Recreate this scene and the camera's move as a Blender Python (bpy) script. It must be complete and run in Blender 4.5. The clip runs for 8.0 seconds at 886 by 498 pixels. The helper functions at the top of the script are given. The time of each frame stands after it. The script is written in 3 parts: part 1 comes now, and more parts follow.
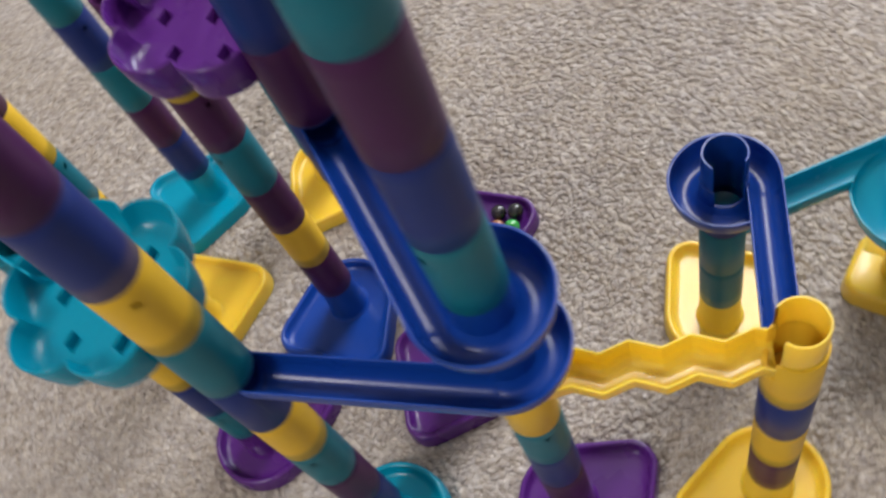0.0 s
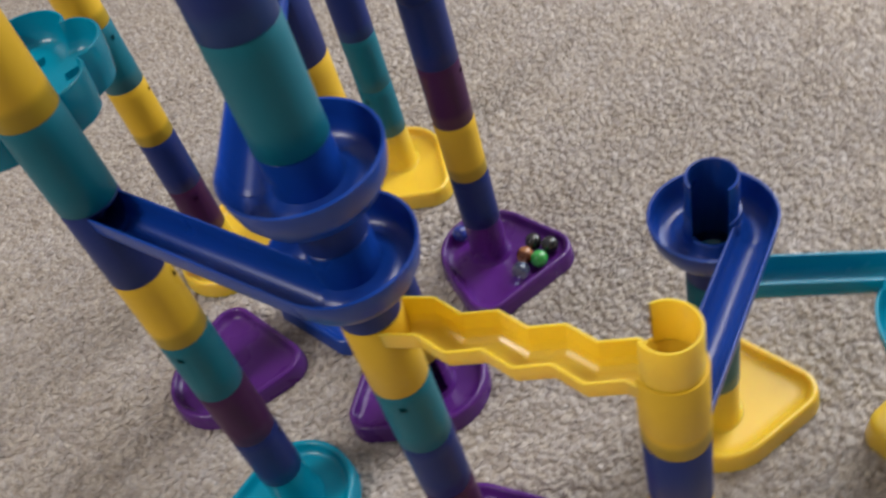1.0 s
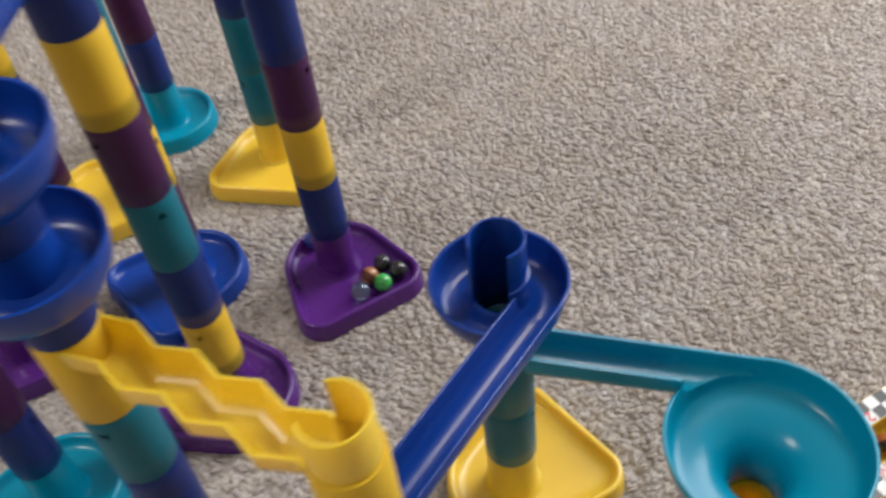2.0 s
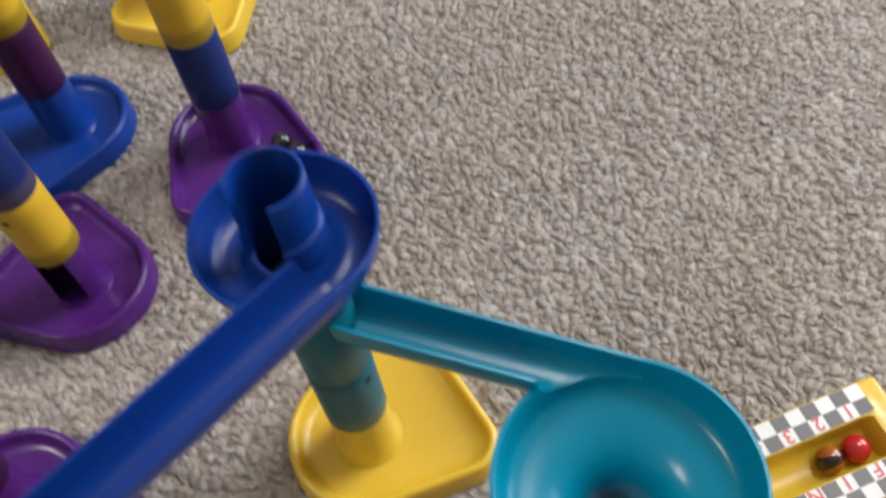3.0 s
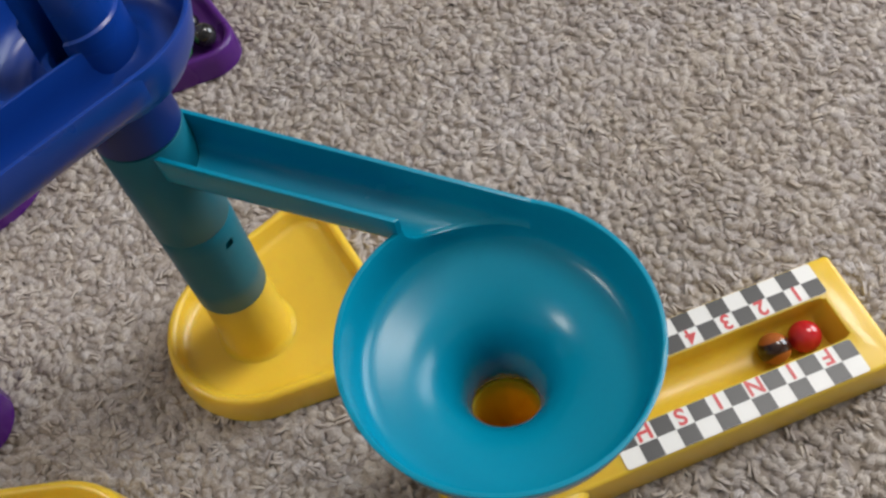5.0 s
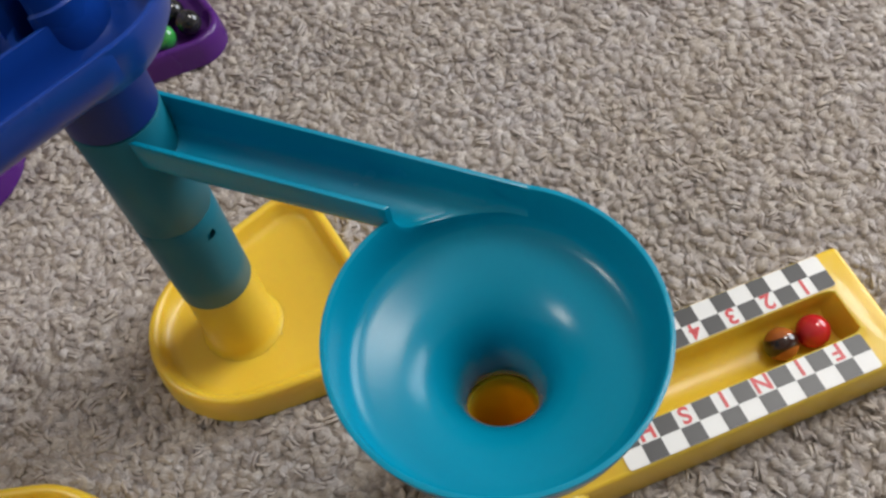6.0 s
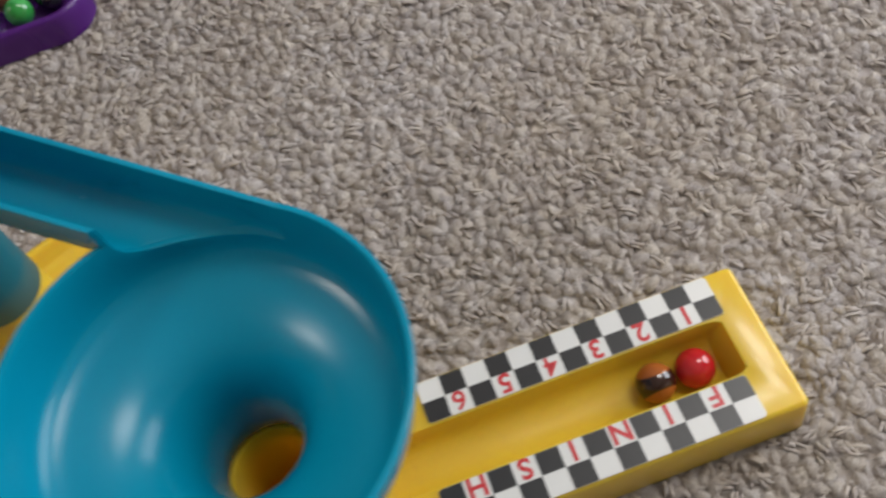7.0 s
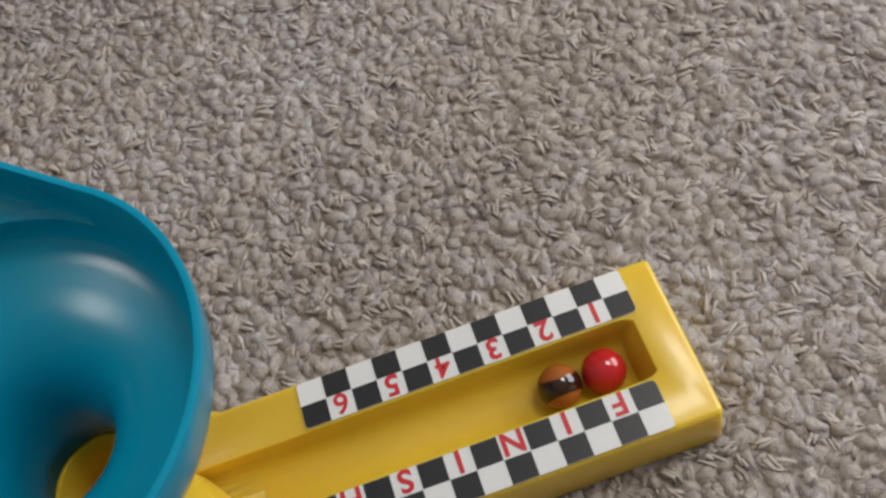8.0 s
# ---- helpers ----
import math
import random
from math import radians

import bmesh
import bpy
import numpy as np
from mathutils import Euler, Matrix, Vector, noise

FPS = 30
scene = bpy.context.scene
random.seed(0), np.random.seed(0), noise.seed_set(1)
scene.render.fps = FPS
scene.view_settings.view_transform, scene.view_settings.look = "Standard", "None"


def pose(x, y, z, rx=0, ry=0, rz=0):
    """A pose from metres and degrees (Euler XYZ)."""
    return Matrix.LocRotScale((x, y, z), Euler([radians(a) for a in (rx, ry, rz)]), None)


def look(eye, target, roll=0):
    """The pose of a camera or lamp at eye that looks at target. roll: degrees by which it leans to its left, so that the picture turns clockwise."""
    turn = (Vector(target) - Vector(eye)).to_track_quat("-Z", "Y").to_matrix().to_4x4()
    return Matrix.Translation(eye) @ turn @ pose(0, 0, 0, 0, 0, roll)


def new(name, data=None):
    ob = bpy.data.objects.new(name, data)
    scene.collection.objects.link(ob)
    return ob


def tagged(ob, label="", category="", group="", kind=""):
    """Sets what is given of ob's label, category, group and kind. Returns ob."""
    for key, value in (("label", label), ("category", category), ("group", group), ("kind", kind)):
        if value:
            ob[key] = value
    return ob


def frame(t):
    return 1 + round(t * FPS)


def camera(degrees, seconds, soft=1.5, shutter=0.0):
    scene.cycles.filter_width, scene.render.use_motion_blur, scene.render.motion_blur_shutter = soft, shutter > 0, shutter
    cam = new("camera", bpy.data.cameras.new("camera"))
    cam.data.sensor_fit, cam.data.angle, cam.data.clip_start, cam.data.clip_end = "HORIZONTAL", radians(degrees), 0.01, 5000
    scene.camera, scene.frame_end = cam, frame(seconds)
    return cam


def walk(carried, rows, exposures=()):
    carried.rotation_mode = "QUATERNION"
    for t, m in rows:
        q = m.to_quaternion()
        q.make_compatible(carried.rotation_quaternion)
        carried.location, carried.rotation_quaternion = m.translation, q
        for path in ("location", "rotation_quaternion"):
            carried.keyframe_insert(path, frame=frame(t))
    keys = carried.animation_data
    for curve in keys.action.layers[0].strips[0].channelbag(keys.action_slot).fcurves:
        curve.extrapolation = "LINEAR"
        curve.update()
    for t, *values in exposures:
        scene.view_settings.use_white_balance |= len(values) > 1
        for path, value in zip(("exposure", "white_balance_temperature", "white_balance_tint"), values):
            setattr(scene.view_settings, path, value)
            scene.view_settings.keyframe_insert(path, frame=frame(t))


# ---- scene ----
cam = camera(51.34, 8.0, soft=2.5, shutter=0.6)
ROWS = [
    (0.0, 0.0718, -0.2008, 0.7817, 29.80, 13.84, -1.55),
    (0.5, 0.1734, -0.2067, 0.6930, 35.57, 14.91, 12.73),
    (1.0, 0.2193, -0.2323, 0.6447, 42.44, 12.84, 21.45),
    (1.5, 0.2831, -0.2264, 0.6194, 45.80, 8.52, 25.65),
    (1.7, 0.2953, -0.1992, 0.6126, 45.29, 6.89, 26.61),
    (2.8, 0.3164, 0.0284, 0.5489, 33.51, 4.60, 34.66),
    (3.0, 0.3347, 0.0412, 0.5206, 32.86, 4.95, 36.50),
    (3.5, 0.3601, 0.0497, 0.4718, 32.54, 5.30, 38.38),
    (4.0, 0.3829, 0.0466, 0.4398, 33.17, 5.93, 38.33),
    (4.5, 0.3937, 0.0563, 0.4306, 32.29, 6.27, 37.65),
    (6.0, 0.3862, 0.0643, 0.4108, 32.21, 5.85, 36.83),
    (6.5, 0.4004, 0.1033, 0.3856, 31.79, 5.97, 37.60),
    (7.0, 0.4246, 0.1563, 0.3562, 30.64, 7.91, 39.08),
    (7.5, 0.4458, 0.1893, 0.3316, 30.60, 9.07, 40.86),
    (8.0, 0.4489, 0.1998, 0.3202, 29.95, 9.16, 40.27),
]
walk(cam, [(t, pose(x, y, z, rx, ry, rz)) for t, x, y, z, rx, ry, rz in ROWS],
     [(0.0, 0.20), (0.5, 0.08), (1.7, 0.07), (3.0, -0.04), (3.5, -0.03), (4.5, -0.14), (6.0, -0.15), (7.0, -0.36), (8.0, -0.46)])

# ---- world and lights: a carpeted living room with ceiling lamps and one window ----
world = bpy.data.worlds.new("world")
scene.world = world
world.use_nodes = True
wn, wl = world.node_tree.nodes, world.node_tree.links
sky = wn.new("ShaderNodeTexSky")
sky.sky_type, sky.sun_disc, sky.sun_elevation, sky.sun_rotation = "NISHITA", False, radians(35), radians(80)
wl.new(sky.outputs["Color"], wn["Background"].inputs["Color"])
wn["Background"].inputs["Strength"].default_value = 0.12


def area_lamp(name, m, size_x, size_y, watts, colour):
    data = bpy.data.lights.new(name, "AREA")
    data.shape, data.size, data.size_y, data.energy, data.color = "RECTANGLE", size_x, size_y, watts, colour
    ob = new(name, data)
    ob.matrix_world = m
    return ob


area_lamp("ceiling_light_glow", look((-1.25, -1.35, 2.36), (-1.25, -1.35, 0)), 0.65, 0.65, 40, (1.0, 0.96, 0.915))
area_lamp("ceiling_light_glow", look((0.55, 1.40, 2.36), (0.55, 1.40, 0)), 0.7, 0.7, 33, (1.0, 0.965, 0.925))
area_lamp("window_daylight", look((1.15, 2.36, 1.15), (0.6, 0.6, 0.3)), 1.5, 1.4, 64, (0.90, 0.95, 1.0))


# ---- materials ----
def material(name):
    m = bpy.data.materials.new(name)
    m.use_nodes = True
    return m, m.node_tree.nodes, m.node_tree.links, m.node_tree.nodes["Principled BSDF"]


def plastic(name, colour, rough=0.24, coat=0.30, vary=0.08, gloss=0.4):
    """Moulded toy plastic: faint mottling, rubbed gloss, fine scuffs."""
    m, n, l, b = material(name)
    tc = n.new("ShaderNodeTexCoord")
    big, fine = n.new("ShaderNodeTexNoise"), n.new("ShaderNodeTexNoise")
    big.inputs["Scale"].default_value, big.inputs["Detail"].default_value = 22, 3
    fine.inputs["Scale"].default_value, fine.inputs["Detail"].default_value = 420, 4
    for t in (big, fine):
        l.new(tc.outputs["Object"], t.inputs["Vector"])
    mix = n.new("ShaderNodeMix")
    mix.data_type = "RGBA"
    mix.inputs["A"].default_value = (*[c * (1 - vary) for c in colour], 1)
    mix.inputs["B"].default_value = (*[min(1, c * (1 + vary)) for c in colour], 1)
    l.new(big.outputs["Fac"], mix.inputs["Factor"])
    l.new(mix.outputs["Result"], b.inputs["Base Color"])
    ramp = n.new("ShaderNodeMapRange")
    ramp.inputs["To Min"].default_value, ramp.inputs["To Max"].default_value = rough - 0.06, rough + 0.10
    l.new(big.outputs["Fac"], ramp.inputs["Value"])
    l.new(ramp.outputs["Result"], b.inputs["Roughness"])
    bump = n.new("ShaderNodeBump")
    bump.inputs["Strength"].default_value, bump.inputs["Distance"].default_value = 0.06, 0.0004
    l.new(fine.outputs["Fac"], bump.inputs["Height"])
    l.new(bump.outputs["Normal"], b.inputs["Normal"])
    b.inputs["Coat Weight"].default_value, b.inputs["Coat Roughness"].default_value = coat, 0.09
    b.inputs["IOR"].default_value, b.inputs["Specular IOR Level"].default_value = 1.5, gloss
    return m


BLUE = plastic("blue_plastic", (0.004, 0.042, 0.275), 0.28, 0.0, 0.08, 0.42)
TEAL = plastic("teal_plastic", (0.0003, 0.232, 0.365), 0.22, 0.0, 0.06, 0.29)
PURPLE = plastic("purple_plastic", (0.078, 0.014, 0.165), 0.25, 0.1, 0.08, 0.36)
YELLOW = plastic("yellow_plastic", (0.73, 0.490, 0.040), 0.30, 0.15, 0.08, 0.55)
# thin yellow walls let some light through
glow_through = YELLOW.node_tree.nodes["Principled BSDF"]
glow_through.inputs["Subsurface Weight"].default_value, glow_through.inputs["Subsurface Scale"].default_value = 0.65, 0.007
glow_through.inputs["Subsurface Radius"].default_value = (1.0, 0.82, 0.18)
# tube plastic is more matte; weaker light on upright sides is put into its colour
SHADED_TONES = dict(b=(0.005, 0.021, 0.142), t=(0.0005, 0.126, 0.182), p=(0.046, 0.006, 0.055), y=(0.68, 0.42, 0.026))
BLUE_TUBE = plastic("blue_tube_shaded", SHADED_TONES["b"], 0.42, 0.0, 0.1, 0.3)
TEAL_TUBE = plastic("teal_tube_shaded", SHADED_TONES["t"], 0.42, 0.0, 0.1, 0.3)
PURPLE_TUBE = plastic("purple_tube_shaded", SHADED_TONES["p"], 0.42, 0.0, 0.1, 0.3)
YELLOW_TUBE = plastic("yellow_tube_shaded", SHADED_TONES["y"], 0.42, 0.0, 0.1, 0.3)
CHUTE = dict(b=BLUE, t=TEAL, p=PURPLE, y=YELLOW)
TUBE = dict(b=BLUE_TUBE, t=TEAL_TUBE, p=PURPLE_TUBE, y=YELLOW_TUBE)
WORD = dict(b="blue", t="teal", p="purple", y="yellow")


def ink(name, colour, rough=0.35):
    m, n, l, b = material(name)
    noise_tex = n.new("ShaderNodeTexNoise")
    noise_tex.inputs["Scale"].default_value, noise_tex.inputs["Detail"].default_value = 260, 5
    mix = n.new("ShaderNodeMix")
    mix.data_type = "RGBA"
    mix.inputs["A"].default_value = (*[c * 0.82 + 0.004 for c in colour], 1)
    mix.inputs["B"].default_value = (*colour, 1)
    l.new(noise_tex.outputs["Fac"], mix.inputs["Factor"])
    l.new(mix.outputs["Result"], b.inputs["Base Color"])
    b.inputs["Roughness"].default_value = rough
    return m


WHITE_INK, BLACK_INK, RED_INK = ink("white_ink", (0.80, 0.79, 0.77)), ink("black_ink", (0.020, 0.020, 0.022)), ink("red_ink", (0.62, 0.03, 0.04))


def carpet_material(name, islands):
    m, n, l, b = material(name)
    ramp = n.new("ShaderNodeValToRGB")
    stops = ((0.0, (0.225, 0.196, 0.173)), (0.25, (0.326, 0.288, 0.260)), (0.5, (0.404, 0.363, 0.332)), (0.75, (0.488, 0.450, 0.410)), (1.0, (0.615, 0.580, 0.545)))
    els = ramp.color_ramp.elements
    for k, (p, c) in enumerate(stops):
        e = els[k] if k < 2 else els.new(p)
        e.position, e.color = p, (*c, 1)
    tc = n.new("ShaderNodeTexCoord")
    wool = n.new("ShaderNodeTexNoise")
    wool.inputs["Scale"].default_value, wool.inputs["Detail"].default_value = 700, 5
    wide = n.new("ShaderNodeTexNoise")
    wide.inputs["Scale"].default_value, wide.inputs["Detail"].default_value = 9, 3
    l.new(tc.outputs["Object"], wool.inputs["Vector"])
    l.new(tc.outputs["Object"], wide.inputs["Vector"])
    cells = n.new("ShaderNodeTexVoronoi")
    cells.inputs["Scale"].default_value = 170
    l.new(tc.outputs["Object"], cells.inputs["Vector"])
    sep = n.new("ShaderNodeSeparateColor")
    l.new(cells.outputs["Color"], sep.inputs["Color"])
    src = sep.outputs["Red"]
    if islands:
        half = n.new("ShaderNodeMath")
        half.operation = "MULTIPLY_ADD"
        half.inputs[1].default_value = 0.62
        l.new(n.new("ShaderNodeNewGeometry").outputs["Random Per Island"], half.inputs[0])
        # fibres run along each tuft
        stretch = n.new("ShaderNodeMapping")
        stretch.inputs["Scale"].default_value = (0.7, 3.6, 1.0)
        l.new(tc.outputs["UV"], stretch.inputs["Vector"])
        wool.inputs["Scale"].default_value = 1.0
        l.new(stretch.outputs["Vector"], wool.inputs["Vector"])
        part_cell = n.new("ShaderNodeMath")
        part_cell.operation, part_cell.inputs[1].default_value = "MULTIPLY", 0.38
        l.new(src, part_cell.inputs[0])
        l.new(part_cell.outputs[0], half.inputs[2])
        src = half.outputs[0]
    add = n.new("ShaderNodeMath")
    add.operation = "MULTIPLY_ADD"
    add.inputs[1].default_value = 1.7 if islands else 0.42
    l.new(wool.outputs["Fac"], add.inputs[0])
    sc = n.new("ShaderNodeMath")
    sc.operation = "MULTIPLY_ADD"
    sc.inputs[1].default_value, sc.inputs[2].default_value = (0.62, -0.585) if islands else (0.80, -0.11)
    l.new(src, sc.inputs[0])
    l.new(sc.outputs[0], add.inputs[2])
    add2 = n.new("ShaderNodeMath")
    add2.operation = "MULTIPLY_ADD"
    add2.inputs[1].default_value = 0.30
    l.new(wide.outputs["Fac"], add2.inputs[0])
    off = n.new("ShaderNodeMath")
    off.inputs[1].default_value = -0.15
    l.new(add.outputs[0], off.inputs[0])
    l.new(off.outputs[0], add2.inputs[2])
    l.new(add2.outputs[0], ramp.inputs["Fac"])
    # some tufts are dyed warmer, some greyer
    hue = n.new("ShaderNodeMix")
    hue.data_type, hue.blend_type = "RGBA", "MULTIPLY"
    hue.inputs["Factor"].default_value = 1.0
    tint = n.new("ShaderNodeMix")
    tint.data_type = "RGBA"
    # flat carpet is darkened to match the shade between modelled tufts
    pile_shade = 1.0 if islands else 0.90
    tint.inputs["A"].default_value, tint.inputs["B"].default_value = (1.055 * pile_shade, 1.0 * pile_shade, 0.92 * pile_shade, 1), (0.99 * pile_shade, 0.985 * pile_shade, 1.05 * pile_shade, 1)
    part_green = n.new("ShaderNodeMath")
    part_green.operation = "MULTIPLY_ADD"
    part_green.inputs[1].default_value, part_green.inputs[2].default_value = 0.55, -0.25
    l.new(sep.outputs["Green"], part_green.inputs[0])
    patches = n.new("ShaderNodeMath")
    patches.operation, patches.inputs[1].default_value, patches.use_clamp = "MULTIPLY_ADD", 1.0, True
    l.new(wide.outputs["Fac"], patches.inputs[0])
    l.new(part_green.outputs[0], patches.inputs[2])
    l.new(patches.outputs[0], tint.inputs["Factor"])
    l.new(ramp.outputs["Color"], hue.inputs["A"])
    l.new(tint.outputs["Result"], hue.inputs["B"])
    l.new(hue.outputs["Result"], b.inputs["Base Color"])
    b.inputs["Roughness"].default_value = 0.95
    b.inputs["Specular IOR Level"].default_value = 0.15
    bump = n.new("ShaderNodeBump")
    bump.inputs["Strength"].default_value, bump.inputs["Distance"].default_value = (0.9, 0.0016) if islands else (0.5, 0.004)
    l.new(wool.outputs["Fac"] if islands else cells.outputs["Distance"], bump.inputs["Height"])
    l.new(bump.outputs["Normal"], b.inputs["Normal"])
    return m


TUFT, CARPET = carpet_material("carpet_tuft", True), carpet_material("carpet", False)


def painted(name, colour):
    m, n, l, b = material(name)
    t = n.new("ShaderNodeTexNoise")
    t.inputs["Scale"].default_value, t.inputs["Detail"].default_value = 60, 4
    bump = n.new("ShaderNodeBump")
    bump.inputs["Strength"].default_value, bump.inputs["Distance"].default_value = 0.15, 0.002
    l.new(t.outputs["Fac"], bump.inputs["Height"])
    l.new(bump.outputs["Normal"], b.inputs["Normal"])
    b.inputs["Base Color"].default_value, b.inputs["Roughness"].default_value = (*colour, 1), 0.85
    return m


# walls stand out of view; their tone is lowered to weaken bounced light
WALL_PAINT, CEILING_PAINT = painted("wall_paint", (0.40, 0.37, 0.33)), painted("ceiling_paint", (0.78, 0.77, 0.75))


def marble_glass(name, base, swirl, rough=0.08):
    m, n, l, b = material(name)
    tc = n.new("ShaderNodeTexCoord")
    w = n.new("ShaderNodeTexWave")
    w.inputs["Scale"].default_value, w.inputs["Distortion"].default_value, w.inputs["Detail"].default_value = 22, 5, 2
    l.new(tc.outputs["Object"], w.inputs["Vector"])
    ramp = n.new("ShaderNodeValToRGB")
    ramp.color_ramp.elements[0].position, ramp.color_ramp.elements[1].position = 0.42, 0.58
    ramp.color_ramp.elements[0].color, ramp.color_ramp.elements[1].color = (*base, 1), (*swirl, 1)
    l.new(w.outputs["Fac"], ramp.inputs["Fac"])
    l.new(ramp.outputs["Color"], b.inputs["Base Color"])
    b.inputs["Roughness"].default_value, b.inputs["Coat Weight"].default_value, b.inputs["Coat Roughness"].default_value = rough, 0.35, 0.03
    return m


# ---- mesh helpers ----
def part(name, bm, mat, parent, label="", smooth=True, sharp=40):
    """Links a bmesh as one mesh object, under a thing or a part where parent is given."""
    mesh = bpy.data.meshes.new(name)
    bmesh.ops.recalc_face_normals(bm, faces=bm.faces)
    if smooth:
        for f in bm.faces:
            f.smooth = True
        for e in bm.edges:
            if len(e.link_faces) == 2 and e.calc_face_angle(0) > radians(sharp):
                e.smooth = False
    bm.to_mesh(mesh)
    bm.free()
    mesh.materials.append(mat)
    ob = new(name, mesh)
    if parent is not None:
        ob.parent = parent
    if label:
        ob["label"] = label
    return ob


def thing(name, m, label, category, group=""):
    ob = new(name)
    ob.empty_display_size = 0.02
    ob.matrix_world = m
    return tagged(ob, label, category, group)


def lathe(profile, n=40, closed=True, skip=None):
    """Turns a profile of (radius, z) round the z axis; skip(ring, sector) leaves faces out."""
    bm = bmesh.new()
    rings = [[bm.verts.new((r * math.cos(2 * math.pi * k / n), r * math.sin(2 * math.pi * k / n), z)) for k in range(n)] for r, z in profile]
    pairs = list(zip(range(len(rings)), range(1, len(rings)))) + ([(len(rings) - 1, 0)] if closed else [])
    for a, b in pairs:
        for k in range(n):
            if skip and skip(a, k):
                continue
            j = (k + 1) % n
            bm.faces.new((rings[a][k], rings[a][j], rings[b][j], rings[b][k]))
    return bm


def arc_points(cx, cy, r, a0, a1, n):
    return [(cx + r * math.cos(radians(a0 + (a1 - a0) * k / n)), cy + r * math.sin(radians(a0 + (a1 - a0) * k / n))) for k in range(n + 1)]


def loft(bm, rings, cap_first=False, cap_last=False):
    """Joins rings of equal count; each ring is a list of (x, y, z)."""
    made = [[bm.verts.new(p) for p in ring] for ring in rings]
    for a, b in zip(made, made[1:]):
        for k in range(len(a)):
            j = (k + 1) % len(a)
            bm.faces.new((a[k], a[j], b[j], b[k]))
    if cap_first:
        bm.faces.new(made[0])
    if cap_last:
        bm.faces.new(made[-1])
    return made


def solid(profile, n):
    """A closed turned solid between the first and last radius of the profile."""
    bm = lathe(profile, n, closed=False)
    bm.verts.ensure_lookup_table()
    bm.faces.new([bm.verts[k] for k in range(n)])
    bm.faces.new([bm.verts[len(bm.verts) - n + k] for k in range(n)])
    bmesh.ops.recalc_face_normals(bm, faces=bm.faces)
    return bm


def moved(bm, x, y, z=0.0):
    bmesh.ops.translate(bm, verts=bm.verts, vec=(x, y, z))
    return bm


def carved(bm, cutters, soften=0.0004):
    """The solid bm less each of the cutters, with its sharp edges softened."""
    obs = []
    for b in [bm] + list(cutters):
        me = bpy.data.meshes.new("carving")
        b.to_mesh(me)
        obs.append(new("carving", me))
    for c in obs[1:]:
        mod = obs[0].modifiers.new("cut", "BOOLEAN")
        mod.operation, mod.solver, mod.object = "DIFFERENCE", "EXACT", c
    deps = bpy.context.evaluated_depsgraph_get()
    me = bpy.data.meshes.new_from_object(obs[0].evaluated_get(deps))
    out = bmesh.new()
    out.from_mesh(me)
    for o in obs:
        data = o.data
        bpy.data.objects.remove(o)
        bpy.data.meshes.remove(data)
    bpy.data.meshes.remove(me)
    bmesh.ops.remove_doubles(out, verts=out.verts, dist=0.00002)
    bmesh.ops.dissolve_degenerate(out, dist=0.00002, edges=out.edges)
    if soften:
        hard = [e for e in out.edges if len(e.link_faces) == 2 and e.calc_face_angle(0) > radians(60)]
        bmesh.ops.bevel(out, geom=hard, offset=soften, offset_type="OFFSET", segments=2, profile=0.5, affect="EDGES", clamp_overlap=True)
    return out


def gutter_solid(x0, x1, z0, z1, half_w, depth0, depth1, rise, steps=24, power=0.62):
    """A filled round-bottomed bar along x; its flat top lies rise above the rim line from z0 to z1."""
    bm, rings, m = bmesh.new(), [], 14
    for k in range(steps + 1):
        f = k / steps
        z, depth = z0 + (z1 - z0) * f, depth0 + (depth1 - depth0) * f
        sect = [(half_w, rise)] if rise else []
        for j in range(m + 1):
            a = math.pi * j / m
            sect.append((half_w * math.cos(a), -depth * math.sin(a) ** power if 0 < j < m else 0.0))
        if rise:
            sect.append((-half_w, rise))
        rings.append([(x0 + (x1 - x0) * f, s, z + h) for s, h in sect])
    loft(bm, rings, True, True)
    bmesh.ops.recalc_face_normals(bm, faces=bm.faces)
    return bm


def tube_solid(length):
    return solid([(R_OUT - 0.0003, 0.0001), (R_OUT, 0.0005), (R_OUT, length - 0.0006), (R_OUT - 0.0003, length - 0.0002)], 48)


def bore(r, z0, z1, n=48):
    return solid([(r, z0), (r, z1)], n)


# ---- the room ----
def box_mesh(x0, x1, y0, y1, z0, z1):
    bm = bmesh.new()
    bmesh.ops.create_cube(bm, size=1, matrix=Matrix.Translation(((x0 + x1) / 2, (y0 + y1) / 2, (z0 + z1) / 2)) @ Matrix.Diagonal((x1 - x0, y1 - y0, z1 - z0, 1)))
    return bm


floor = part("floor", box_mesh(-2.4, 2.4, -2.4, 2.4, -0.05, -0.0018), CARPET, None, smooth=False)
tagged(floor, "wall-to-wall beige and grey flecked carpet", "floor", kind="structure")
def wall(name, length, holes, m, label):
    """A wall 10 cm thick along its own x axis, with window openings (x0, x1, z0, z1) cut through."""
    bm = bmesh.new()
    xs = sorted({-length / 2, length / 2, *[h[0] for h in holes], *[h[1] for h in holes]})
    for x0, x1 in zip(xs, xs[1:]):
        spans = [(-0.05, 2.4)]
        for h in holes:
            if h[0] <= x0 and x1 <= h[1]:
                spans = [(-0.05, h[2]), (h[3], 2.4)]
        for z0, z1 in spans:
            bmesh.ops.create_cube(bm, size=1, matrix=m @ Matrix.Translation(((x0 + x1) / 2, 0.05, (z0 + z1) / 2)) @ Matrix.Diagonal((x1 - x0, 0.1, z1 - z0, 1)))
    tagged(part(name, bm, WALL_PAINT, None, smooth=False), label, "wall", kind="structure")


